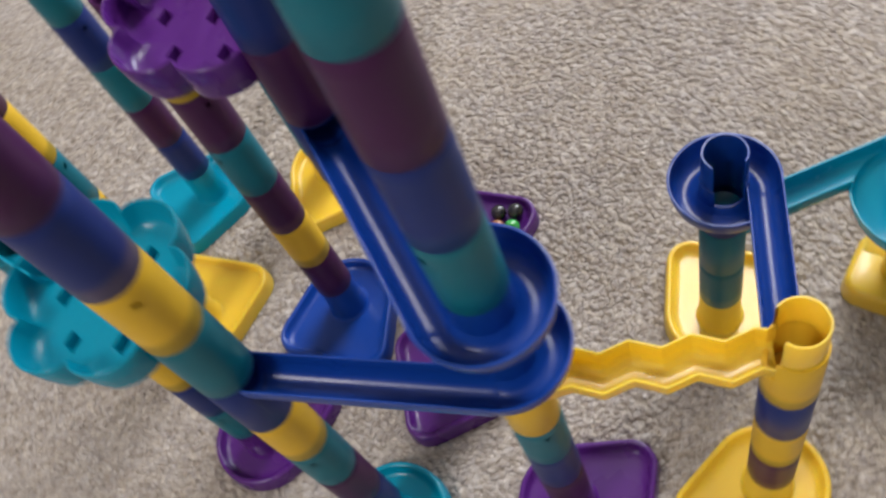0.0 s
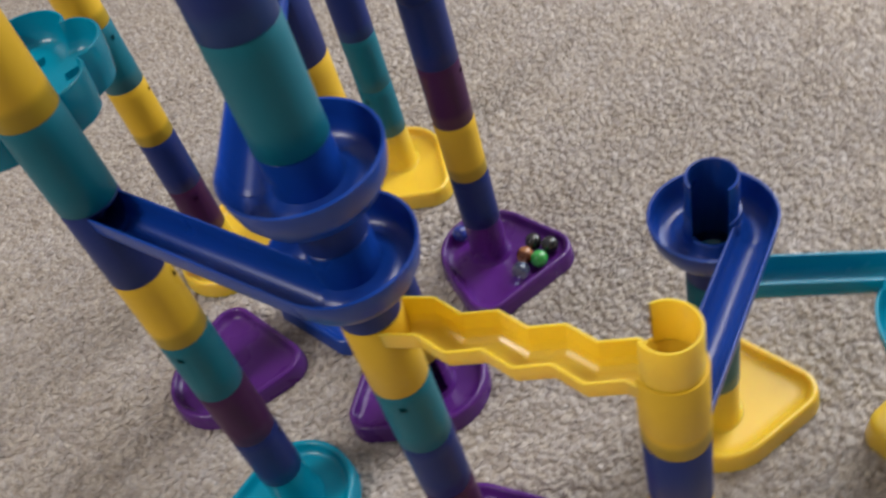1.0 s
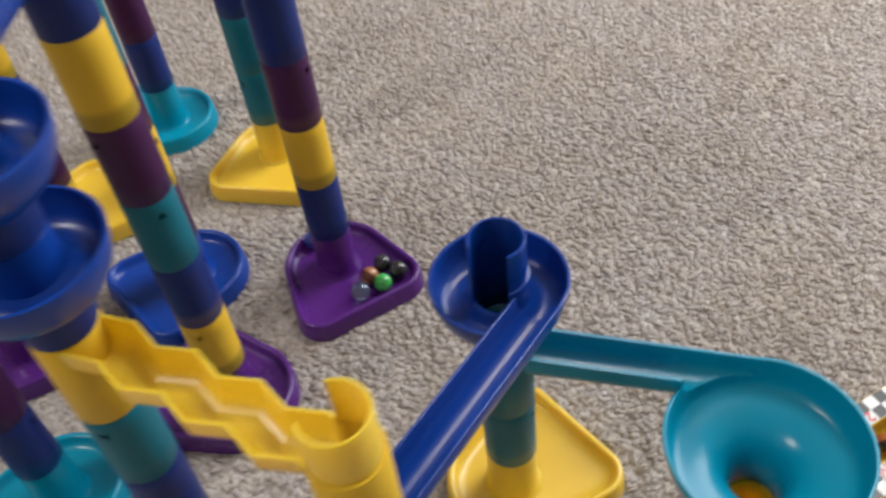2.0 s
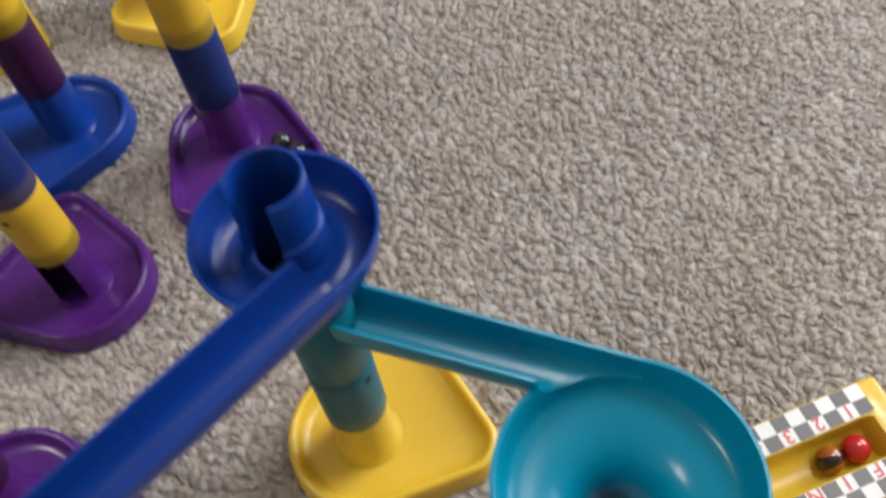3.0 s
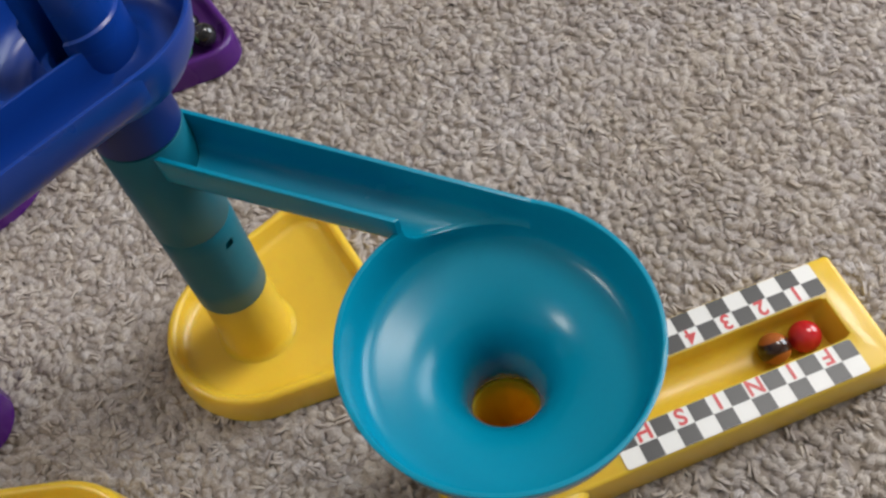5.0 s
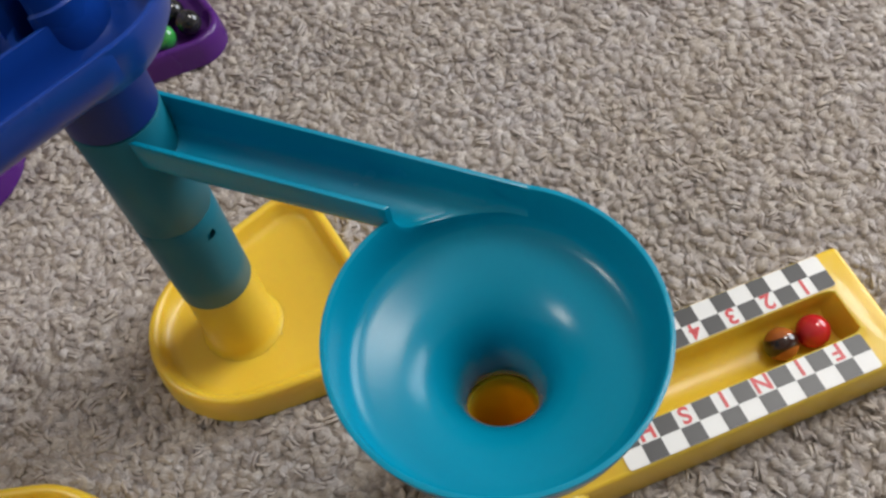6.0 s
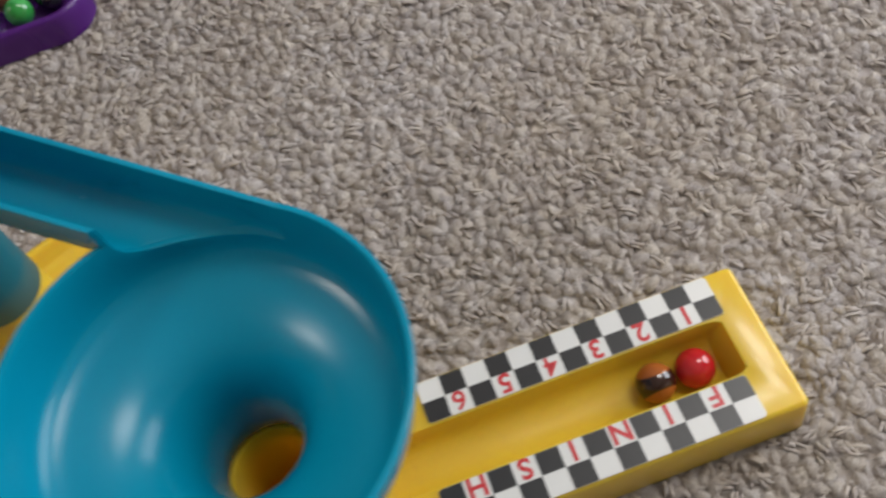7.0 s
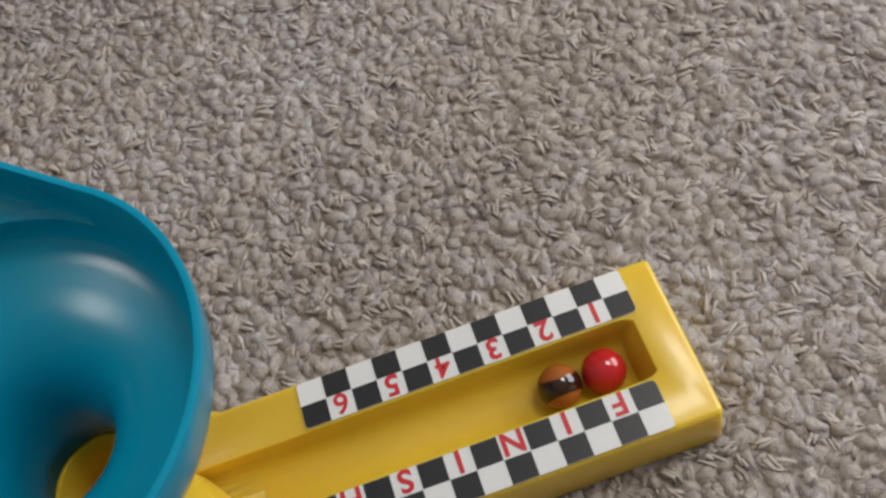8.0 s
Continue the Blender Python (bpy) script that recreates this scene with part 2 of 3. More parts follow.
wall("wall_north", 5.0, [(0.4, 1.9, 0.45, 1.85)], pose(0, 2.4, 0), "plain dull beige wall with a window opening, out of view")
wall("wall_south", 5.0, [], pose(0, -2.4, 0, 0, 0, 180), "plain dull beige room wall, out of view")
wall("wall_west", 4.8, [], pose(-2.4, 0, 0, 0, 0, 90), "plain dull beige room wall, out of view")
wall("wall_east", 4.8, [], pose(2.4, 0, 0, 0, 0, -90), "plain dull beige room wall, out of view")
tagged(part("ceiling", box_mesh(-2.5, 2.5, -2.5, 2.5, 2.4, 2.5), CEILING_PAINT, None, smooth=False), "plain white painted ceiling", "ceiling", kind="structure")


def carpet_pile(name, spans, step, strands, seed):
    """Short wool tufts, each a bundle of bent strands lying at one angle, as one mesh."""
    rng = np.random.default_rng(seed)
    cx, cy = [], []
    for x0, x1, y0, y1 in spans:
        gx, gy = np.meshgrid(np.arange(x0, x1, step), np.arange(y0, y1, step))
        cx.append(gx.ravel() + rng.uniform(-0.5, 0.5, gx.size) * step)
        cy.append(gy.ravel() + rng.uniform(-0.5, 0.5, gx.size) * step)
    cx, cy = np.concatenate(cx), np.concatenate(cy)
    swirl = np.array([noise.noise((a * 25, b * 25, 0.0)) for a, b in zip(cx, cy)]) * 2.0
    ang, lift = swirl + rng.normal(0, 1.0, cx.size), rng.uniform(-0.0010, 0.0006, cx.size)
    cx, cy, ang, lift = (np.repeat(a, strands) for a in (cx, cy, ang, lift))
    count = cx.size
    thick = 0.00075
    side = (np.tile(np.arange(strands) - (strands - 1) / 2, count // strands) * thick * 1.5) + rng.normal(0, 0.0003, count)
    along = rng.normal(0, 0.0007, count)
    ang = ang + rng.normal(0, 0.22, count)
    length, width = rng.uniform(0.0024, 0.0058, count), rng.uniform(0.8, 1.3, count) * thick
    bend, tilt = rng.normal(0, 0.45, count), rng.normal(0, 0.12, count)
    lift = lift + rng.normal(0, 0.0003, count)
    local = [(-1.0, 0.0, -0.3)]
    for a in (-0.5, 0.5):
        local += [(a, math.cos(2 * math.pi * k / 4 + 0.785), math.sin(2 * math.pi * k / 4 + 0.785)) for k in range(4)]
    local = np.array(local + [(1.0, 0.0, -0.3)])
    u = local[None, :, 0] * length[:, None] + along[:, None]
    v = local[None, :, 1] * width[:, None] + bend[:, None] * (local[None, :, 0] ** 2) * length[:, None] + side[:, None]
    w = local[None, :, 2] * width[:, None] + tilt[:, None] * local[None, :, 0] * length[:, None] - 0.0010 * local[None, :, 0] ** 2
    co, si = np.cos(ang)[:, None], np.sin(ang)[:, None]
    xyz = np.stack((cx[:, None] + u * co - v * si, cy[:, None] + u * si + v * co, lift[:, None] + w), -1)
    tris, nl = [], len(local)
    for k in range(4):
        j = (k + 1) % 4
        tris += [(0, 1 + j, 1 + k), (nl - 1, 5 + k, 5 + j), (1 + k, 1 + j, 5 + j), (1 + k, 5 + j, 5 + k)]
    faces = (np.array(tris)[None] + (np.arange(count) * nl)[:, None, None]).reshape(-1, 3)
    mesh = bpy.data.meshes.new(name)
    mesh.vertices.add(count * nl)
    mesh.vertices.foreach_set("co", xyz.ravel())
    mesh.loops.add(faces.size)
    mesh.loops.foreach_set("vertex_index", faces.ravel())
    mesh.polygons.add(len(faces))
    mesh.polygons.foreach_set("loop_start", np.arange(0, faces.size, 3))
    mesh.polygons.foreach_set("use_smooth", np.ones(len(faces), bool))
    mesh.update()
    mesh.validate()
    mesh.materials.append(TUFT)
    return tagged(new(name, mesh), "short twisted beige and grey wool carpet pile", "carpet", kind="stuff")


def carpet_tufts(name, spans, step, seed):
    """Pressed wool tufts: flat lobed pads that overlap like scales, as one mesh, with fibre coordinates."""
    rng = np.random.default_rng(seed)
    cx, cy = [], []
    for x0, x1, y0, y1 in spans:
        gx, gy = np.meshgrid(np.arange(x0, x1, step), np.arange(y0, y1, step))
        cx.append(gx.ravel() + rng.uniform(-0.55, 0.55, gx.size) * step)
        cy.append(gy.ravel() + rng.uniform(-0.55, 0.55, gx.size) * step)
    cx, cy = np.concatenate(cx), np.concatenate(cy)
    count, m = cx.size, 10
    turn = np.array([noise.noise((a * 22, b * 22, 3.0)) for a, b in zip(cx, cy)]) * 2.5 + rng.normal(0, 0.9, count)
    long = rng.uniform(0.60, 1.15, count) * 0.0048
    wide = long * rng.uniform(0.52, 0.88, count)
    tilt_u, tilt_v = rng.normal(0, 0.17, count), rng.normal(0, 0.23, count)
    lift = rng.uniform(-0.0016, 0.0003, count)
    th = 2 * math.pi * np.arange(m) / m
    lobes = 1 + rng.normal(0, 0.19, (count, m))
    u, v, w = [], [], []
    for scale, height in ((1.0, -0.0028), (0.86, -0.0003)):
        jig = 1 + rng.normal(0, 0.04, (count, m))
        u.append(np.cos(th)[None] * lobes * jig * scale * long[:, None])
        v.append(np.sin(th)[None] * lobes * jig * scale * wide[:, None])
        w.append(height + rng.normal(0, 0.00032, (count, m)))
    u.append(np.zeros((count, 1)))
    v.append(np.zeros((count, 1)))
    w.append(np.full((count, 1), 0.0002))
    u, v, w = (np.concatenate(a, 1) for a in (u, v, w))
    w = w + u * tilt_u[:, None] + v * tilt_v[:, None] + lift[:, None]
    co, si = np.cos(turn)[:, None], np.sin(turn)[:, None]
    xyz = np.stack((cx[:, None] + u * co - v * si, cy[:, None] + u * si + v * co, w), -1)
    tris, nl = [], 2 * m + 1
    for k in range(m):
        j = (k + 1) % m
        tris += [(k, j, m + j), (k, m + j, m + k), (m + k, m + j, 2 * m)]
    faces = (np.array(tris)[None] + (np.arange(count) * nl)[:, None, None]).reshape(-1, 3)
    mesh = bpy.data.meshes.new(name)
    mesh.vertices.add(count * nl)
    mesh.vertices.foreach_set("co", xyz.ravel())
    mesh.loops.add(faces.size)
    mesh.loops.foreach_set("vertex_index", faces.ravel())
    mesh.polygons.add(len(faces))
    mesh.polygons.foreach_set("loop_start", np.arange(0, faces.size, 3))
    mesh.polygons.foreach_set("use_smooth", np.ones(len(faces), bool))
    mesh.update()
    shift = rng.uniform(0, 40, (count, 2))
    uv = np.stack(((u + 0.25 * v * v / step) * 500 + shift[:, :1], (v + 0.5 * u * u / step) * 500 + shift[:, 1:]), -1).reshape(-1, 2)
    mesh.uv_layers.new(name="fibres").data.foreach_set("uv", uv[faces.ravel()].ravel())
    mesh.validate()
    mesh.materials.append(TUFT)
    return tagged(new(name, mesh), "short pressed beige and grey wool carpet pile", "carpet", kind="stuff")


carpet_tufts("carpet_pile", [(-0.10, 0.48, 0.05, 0.60)], 0.0044, 5)
carpet_tufts("carpet_pile", [(-1.08, -0.10, -0.10, 0.90), (-0.10, 0.48, -0.10, 0.05), (-0.10, 0.48, 0.60, 0.90)], 0.0050, 6)
carpet_pile("carpet_strands", [(-0.60, 0.48, -0.05, 0.70)], 0.0105, 3, 9)

# ---- the marble run: towers of stacked tubes ----
SEG, FOOT, R_OUT, R_IN = 0.059, 0.0562, 0.0172, 0.0152


def level(k):
    return FOOT + SEG * k


def base_outline(inset, z, n=7):
    """A rounded home-plate outline: a half circle about the stem, flaring sides, a blunt front towards +x."""
    back, corner, front, flare = 0.0465, 0.021, 0.0640, 12.0
    cx = front - corner
    cy = (back - corner + math.sin(radians(flare)) * cx) / math.cos(radians(flare))
    pts = arc_points(cx, -cy, corner - inset, -90 - flare, -8, n + 2) + arc_points(cx, cy, corner - inset, 8, 90 + flare, n + 2)
    pts += arc_points(0, 0, back - inset, 90 + flare, 270 - flare, 3 * n)
    return [(x, y, z) for x, y in pts]


def base_tray(colour, parent, slot):
    bm = bmesh.new()
    loft(bm, [base_outline(-0.002, 0.0), base_outline(-0.001, 0.010), base_outline(0.0, 0.0155), base_outline(0.0007, 0.0167), base_outline(0.0022, 0.0173), base_outline(0.0036, 0.0171),
              base_outline(0.0046, 0.0163), base_outline(0.0054, 0.0147), base_outline(0.0072, 0.0108), base_outline(0.0092, 0.0094), base_outline(0.012, 0.0089), base_outline(0.016, 0.0088)], True, True)
    tray = part("base", bm, CHUTE[colour], parent, "%s moulded base tray with a raised rounded rim" % WORD[colour])
    top = FOOT + 0.010
    prof = [(R_OUT + 0.0046, 0.0070), (R_OUT + 0.0030, 0.0092), (R_OUT + 0.0016, 0.0106), (R_OUT + 0.0006, 0.0140), (R_OUT - 0.0004, FOOT - 0.0006), (R_OUT - 0.0016, FOOT), (R_IN - 0.0002, FOOT), (R_IN - 0.0004, top), (R_IN - 0.0022, top), (R_IN - 0.0026, 0.0070)]
    skip = (lambda a, k: k in range(9, 17) and a not in (0, 1, 2, 9)) if slot else None
    part("stem", lathe(prof, 40, True, skip), CHUTE[colour], tray, "short %s socket stem" % WORD[colour])
    return tray


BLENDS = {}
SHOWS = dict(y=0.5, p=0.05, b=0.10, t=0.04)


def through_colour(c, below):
    """The lower end of a tube: the socket showing through is mixed into the colour, fading out upwards."""
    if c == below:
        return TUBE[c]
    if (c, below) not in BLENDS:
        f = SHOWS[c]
        # yellow takes one fixed darker olive in place of see-through plastic
        mixed = (0.40, 0.27, 0.016) if c == "y" else tuple((1 - f) * p + f * q for p, q in zip(SHADED_TONES[c], SHADED_TONES[below]))
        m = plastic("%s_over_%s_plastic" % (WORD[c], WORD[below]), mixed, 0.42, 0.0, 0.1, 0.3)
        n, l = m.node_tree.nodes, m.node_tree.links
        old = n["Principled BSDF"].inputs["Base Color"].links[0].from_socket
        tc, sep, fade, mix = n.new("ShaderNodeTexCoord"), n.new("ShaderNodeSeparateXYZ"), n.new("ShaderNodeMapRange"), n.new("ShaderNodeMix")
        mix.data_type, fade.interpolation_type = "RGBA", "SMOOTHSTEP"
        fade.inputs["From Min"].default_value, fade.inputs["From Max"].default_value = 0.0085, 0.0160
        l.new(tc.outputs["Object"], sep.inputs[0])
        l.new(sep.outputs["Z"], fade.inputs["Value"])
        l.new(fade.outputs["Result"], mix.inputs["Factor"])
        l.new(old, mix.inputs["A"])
        mix.inputs["B"].default_value = (*SHADED_TONES[c], 1)
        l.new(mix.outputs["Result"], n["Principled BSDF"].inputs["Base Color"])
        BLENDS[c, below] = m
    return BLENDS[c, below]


def tube_mesh(length, hole):
    n, z1 = 48, length - 0.0001
    prof = [(R_IN, 0.0001), (R_OUT - 0.0003, 0.0001), (R_OUT, 0.0005), (R_OUT, 0.0165), (R_OUT, z1 - 0.0130), (R_OUT, z1 - 0.0092), (R_OUT, z1 - 0.0005), (R_OUT - 0.0003, z1), (R_IN, z1)]
    sector = int(round(hole / 360 * n)) % n
    return lathe(prof, n, True, lambda a, k: a == 4 and k in (sector, (sector + 1) % n))


def tower(x, y, turn, base_colour, tubes, label, slot=False, collars={}, holes={}):
    """A base with a stack of tubes; dots are levels taken by the collar of a chute."""
    ob = thing("marble_run_tower", pose(x, y, 0), label, "toy tower", "towers of the marble run")
    tray = base_tray(base_colour, ob, slot)
    tray.matrix_local = pose(0, 0, 0.0004, 0, 0, turn)
    rng = random.Random(int(1000 * x) + 7)
    for k, c in enumerate(tubes):
        if c == ".":
            continue
        t = part("tube", tube_mesh(SEG, holes.get(k, rng.uniform(0, 360))), TUBE[c], ob, "%s plastic tube with a small peg hole" % WORD[c])
        t.location = (0, 0, level(k))
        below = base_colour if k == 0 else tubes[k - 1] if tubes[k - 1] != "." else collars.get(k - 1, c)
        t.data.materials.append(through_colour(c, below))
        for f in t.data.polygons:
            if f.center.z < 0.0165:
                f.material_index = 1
    return ob


A, B, C, D, G, H = (-0.1534, 0.0), (-0.3590, 0.2215), (0.0, 0.0), (-0.0865, 0.2755), (-0.2024, 0.2142), (-0.0857, 0.1257)
Q, R, S, T, Y = (-0.2260, 0.3799), (0.1429, 0.1519), (-0.2820, 0.0850), (-0.3660, 0.3780), (0.1538, 0.0)
tower(*A, -91, "t", "bpty.tybp", "tall multicoloured stack of tubes on a teal base", collars={4: "b"}, holes={0: 20, 6: 300})
tower(*B, 72, "y", "pbytyp", "stack of purple, blue, yellow and teal tubes on a yellow base")
tower(*C, -13, "p", "pbt...tbpt", "tall stack of tubes on a purple base, carrying two curved chutes", collars={5: "b"}, holes={2: 285, 6: 215})
tower(*D, -31, "p", "bypbb", "blue, yellow and purple tubes on a purple base holding marbles", holes={2: 0})
tower(*G, 251, "b", "pyptpy", "stack of purple, yellow and teal tubes on a blue base")
tower(*H, 188, "p", "ybtpy.pb", "tall stack of tubes on a purple base with a slotted stem", slot=True, collars={5: "b"})
tower(*Q, -72, "y", "ttbb", "stack of teal and blue tubes on a yellow base")
tower(*R, 68, "y", "t..", "short teal tube on a yellow base", holes={0: 3})
tower(*S, 69, "p", "tbypb", "stack of teal, blue, yellow and purple tubes on a purple base")
tower(*T, 210, "t", "bptbt", "stack of blue, purple and teal tubes on a teal base")
tower(*Y, -125, "y", "py..", "stack of purple and yellow tubes on a yellow base")


# ---- curved chutes: a collar, a straight trough and a round cup with a slotted socket ----
CUP_R, TROUGH_W, WALL = 0.0385, 0.0125, 0.0017


def outlet_collar(cavity):
    """A tube one level high with a pocket where the trough leaves it."""
    return carved(tube_solid(SEG), [cavity], 0.0003)


def curved_chute(src, dst, k, colour, label, top_socket, drop=0.003):
    """From the collar in the tower at src to the cup round the tower at dst, both at level k; the trough meets the cup on its right."""
    v = Vector(dst) - Vector(src)
    dist, base_ang = v.length, math.atan2(v.y, v.x)
    off = CUP_R - TROUGH_W
    ang = base_ang - math.asin(off / dist)
    ob = thing("curved_chute", pose(src[0], src[1], level(k), 0, 0, math.degrees(ang)), label, "marble chute", "chutes of the marble run")
    mat = CHUTE[colour]
    length = math.sqrt(dist ** 2 - off ** 2)
    rim0, rim1, depth = SEG - 0.0015, SEG - 0.0015 - drop, 0.021
    hw = TROUGH_W
    fall = (rim0 - rim1) / (length - 0.0145)
    cavity = lambda: gutter_solid(0.0, length + 0.0005, rim0 + fall * 0.0145, rim1, hw - WALL, depth - WALL, depth - WALL, 0.02)
    part("collar", outlet_collar(gutter_solid(-0.006, 0.03, rim0, rim0, hw - WALL, depth - WALL, depth - WALL, 0.0005, 4)), TUBE[colour], ob, "%s tube collar with an outlet" % WORD[colour])
    z = rim1
    outer = [(R_OUT + 0.002, z - 0.030), (0.0255, z - 0.0270), (0.0315, z - 0.0215), (0.0358, z - 0.0140), (0.0377, z - 0.006), (CUP_R, z)]
    half = (CUP_R - WALL - 0.0160) / 2
    inner = [(0.0004, z - 0.012), (0.0160, z - 0.012)] + [(0.0160 + half + half * math.cos(math.pi * q / 14), z - 0.0195 * math.sin(math.pi * q / 14) ** 0.62) for q in range(11, 0, -1)] + [(CUP_R - WALL, z + 0.0002), (CUP_R - WALL, z + 0.02)]
    cup_solid = lambda: moved(solid(outer, 72), length, off)
    cup_cavity = lambda: moved(solid(inner, 72), length, off)
    bm = carved(gutter_solid(0.0112, length - 0.0008, rim0, rim1, hw - 0.0003, depth, depth, 0.0), [cavity()])
    part("trough", bm, mat, ob, "%s round-bottomed gutter" % WORD[colour])
    cup = carved(cup_solid(), [cup_cavity(), gutter_solid(0.0, length - 0.006, rim0, rim1, hw - 0.0008, depth - 0.0006, depth - 0.0006, 0.02), moved(bore(R_IN - 0.0012, -0.02, SEG + 0.03), length, off)])
    part("cup", cup, mat, ob, "%s round swirl cup" % WORD[colour])
    prof = [(R_IN, 0.0004), (R_OUT - 0.0006, 0.0003), (R_OUT, 0.0009), (R_OUT, z - 0.026), (R_IN, z - 0.026)]
    stem = part("stem", lathe(prof, 48), TUBE[colour], ob, "%s tube stem" % WORD[colour])
    stem.location = (length, off, 0)
    # the socket, slotted so that the marble drops in
    top = SEG + (0.027 if top_socket else 0.012)
    r1 = R_IN + 0.0003
    wall = solid([(r1 + 0.0030, z - 0.0265), (r1 + 0.0016, z - 0.0215), (r1 + 0.0012, SEG - 0.0006), (r1 + 0.0002, SEG), (r1, top - 0.0004), (r1 - 0.0004, top)], 56)
    cuts = [bore(r1 - 0.0016, z - 0.04, top + 0.01)]
    slot = box_mesh(-0.03, 0.0, -0.0080, 0.0125, z - 0.0240, SEG + 0.0600)
    bmesh.ops.rotate(slot, verts=slot.verts, cent=(0, 0, 0), matrix=Matrix.Rotation(radians(22), 3, "Z"))
    cuts.append(slot)
    sock = part("socket", carved(wall, cuts, 0.0003), mat, ob, "%s slotted socket in the middle of the cup" % WORD[colour])
    sock.location = (length, off, 0)
    return ob


curved_chute(Y, R, 2, "b", "glossy blue curved chute ending in an open swirl cup", True)
curved_chute(A, C, 4, "b", "glossy blue curved chute, lower of two round one tower", False, 0.008)
curved_chute(H, C, 5, "b", "glossy blue curved chute, upper of two round one tower", False, 0.008)


# ---- yellow zigzag chute ----
def zigzag_chute():
    ob = thing("zigzag_chute", pose(C[0], C[1], level(3)), "yellow zigzag chute bridging two towers", "marble chute", "chutes of the marble run")
    part("collar", carved(tube_solid(SEG), [bore(R_IN, -0.01, SEG + 0.01)], 0.0), YELLOW_TUBE, ob, "yellow tube collar with an outlet")
    span = Y[0] - C[0]
    rim0, rim1 = SEG - 0.0002, SEG - 0.0070
    bm = bmesh.new()
    xs = [0.0110] + [0.0300 + 0.0175 * k for k in range(7)] + [span - 0.010]
    ys = [-0.0012] + [-0.0032 if k % 2 else 0.0032 for k in range(7)] + [0.0004]
    rings = []
    for x, yy in zip(xs, ys):
        f = (x - xs[0]) / (xs[-1] - xs[0])
        z, dep, m = rim0 + (rim1 - rim0) * f, 0.0180, 8
        inner = [(0.0112 * math.cos(math.pi * q / m), -dep * math.sin(math.pi * q / m) ** 0.5 if 0 < q < m else 0.0) for q in range(m + 1)]
        outer = [(0.0129 * math.cos(math.pi * q / m), -(dep + 0.0016) * math.sin(math.pi * q / m) ** 0.5 if 0 < q < m else 0.0) for q in range(m, -1, -1)]
        rings.append([(x, yy + s, z + h) for s, h in inner + outer])
    loft(bm, rings, True, True)
    bmesh.ops.bevel(bm, geom=[e for e in bm.edges], offset=0.0005, segments=1, affect="EDGES")
    part("trough", bm, YELLOW, ob, "yellow zigzag gutter", sharp=25)
    end = part("end_collar", carved(tube_solid(SEG), [box_mesh(-0.03, 0.004, -0.0108, 0.0108, SEG - 0.0225, SEG + 0.01), bore(R_IN - 0.0014, SEG - 0.0420, SEG + 0.01)], 0.0003), YELLOW_TUBE, ob, "yellow tube collar at the chute's end")
    end.location = (span, 0, 0)
    # added thin ring that carries the painted show-through tint over the collar
    ro = R_OUT + 0.00012
    band = part("tinted_band", lathe([(R_OUT - 0.0006, 0.0004), (ro - 0.0004, 0.0004), (ro, 0.0010), (ro, 0.0165), (R_OUT - 0.0006, 0.0165)], 48), through_colour("y", "b"), ob, "darker yellow band round the collar's lower end, tinted as show-through")
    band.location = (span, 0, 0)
    r1, n = R_IN + 0.0002, 48
    prof = [(r1 - 0.0018, SEG - 0.001), (r1 + 0.0004, SEG - 0.001), (r1, SEG + 0.0016), (r1, SEG + 0.0274), (r1 - 0.0005, SEG + 0.028), (r1 - 0.0013, SEG + 0.028), (r1 - 0.0018, SEG + 0.0274)]
    lip = part("socket", lathe(prof, n, True, lambda a, k: 135 < 360 * (k + 0.5) / n < 225), YELLOW, ob, "yellow open socket wall")
    lip.location = (span, 0, 0)
    return ob


zigzag_chute()

# ---- teal funnel chute ----
F = (0.2958, 0.1674)


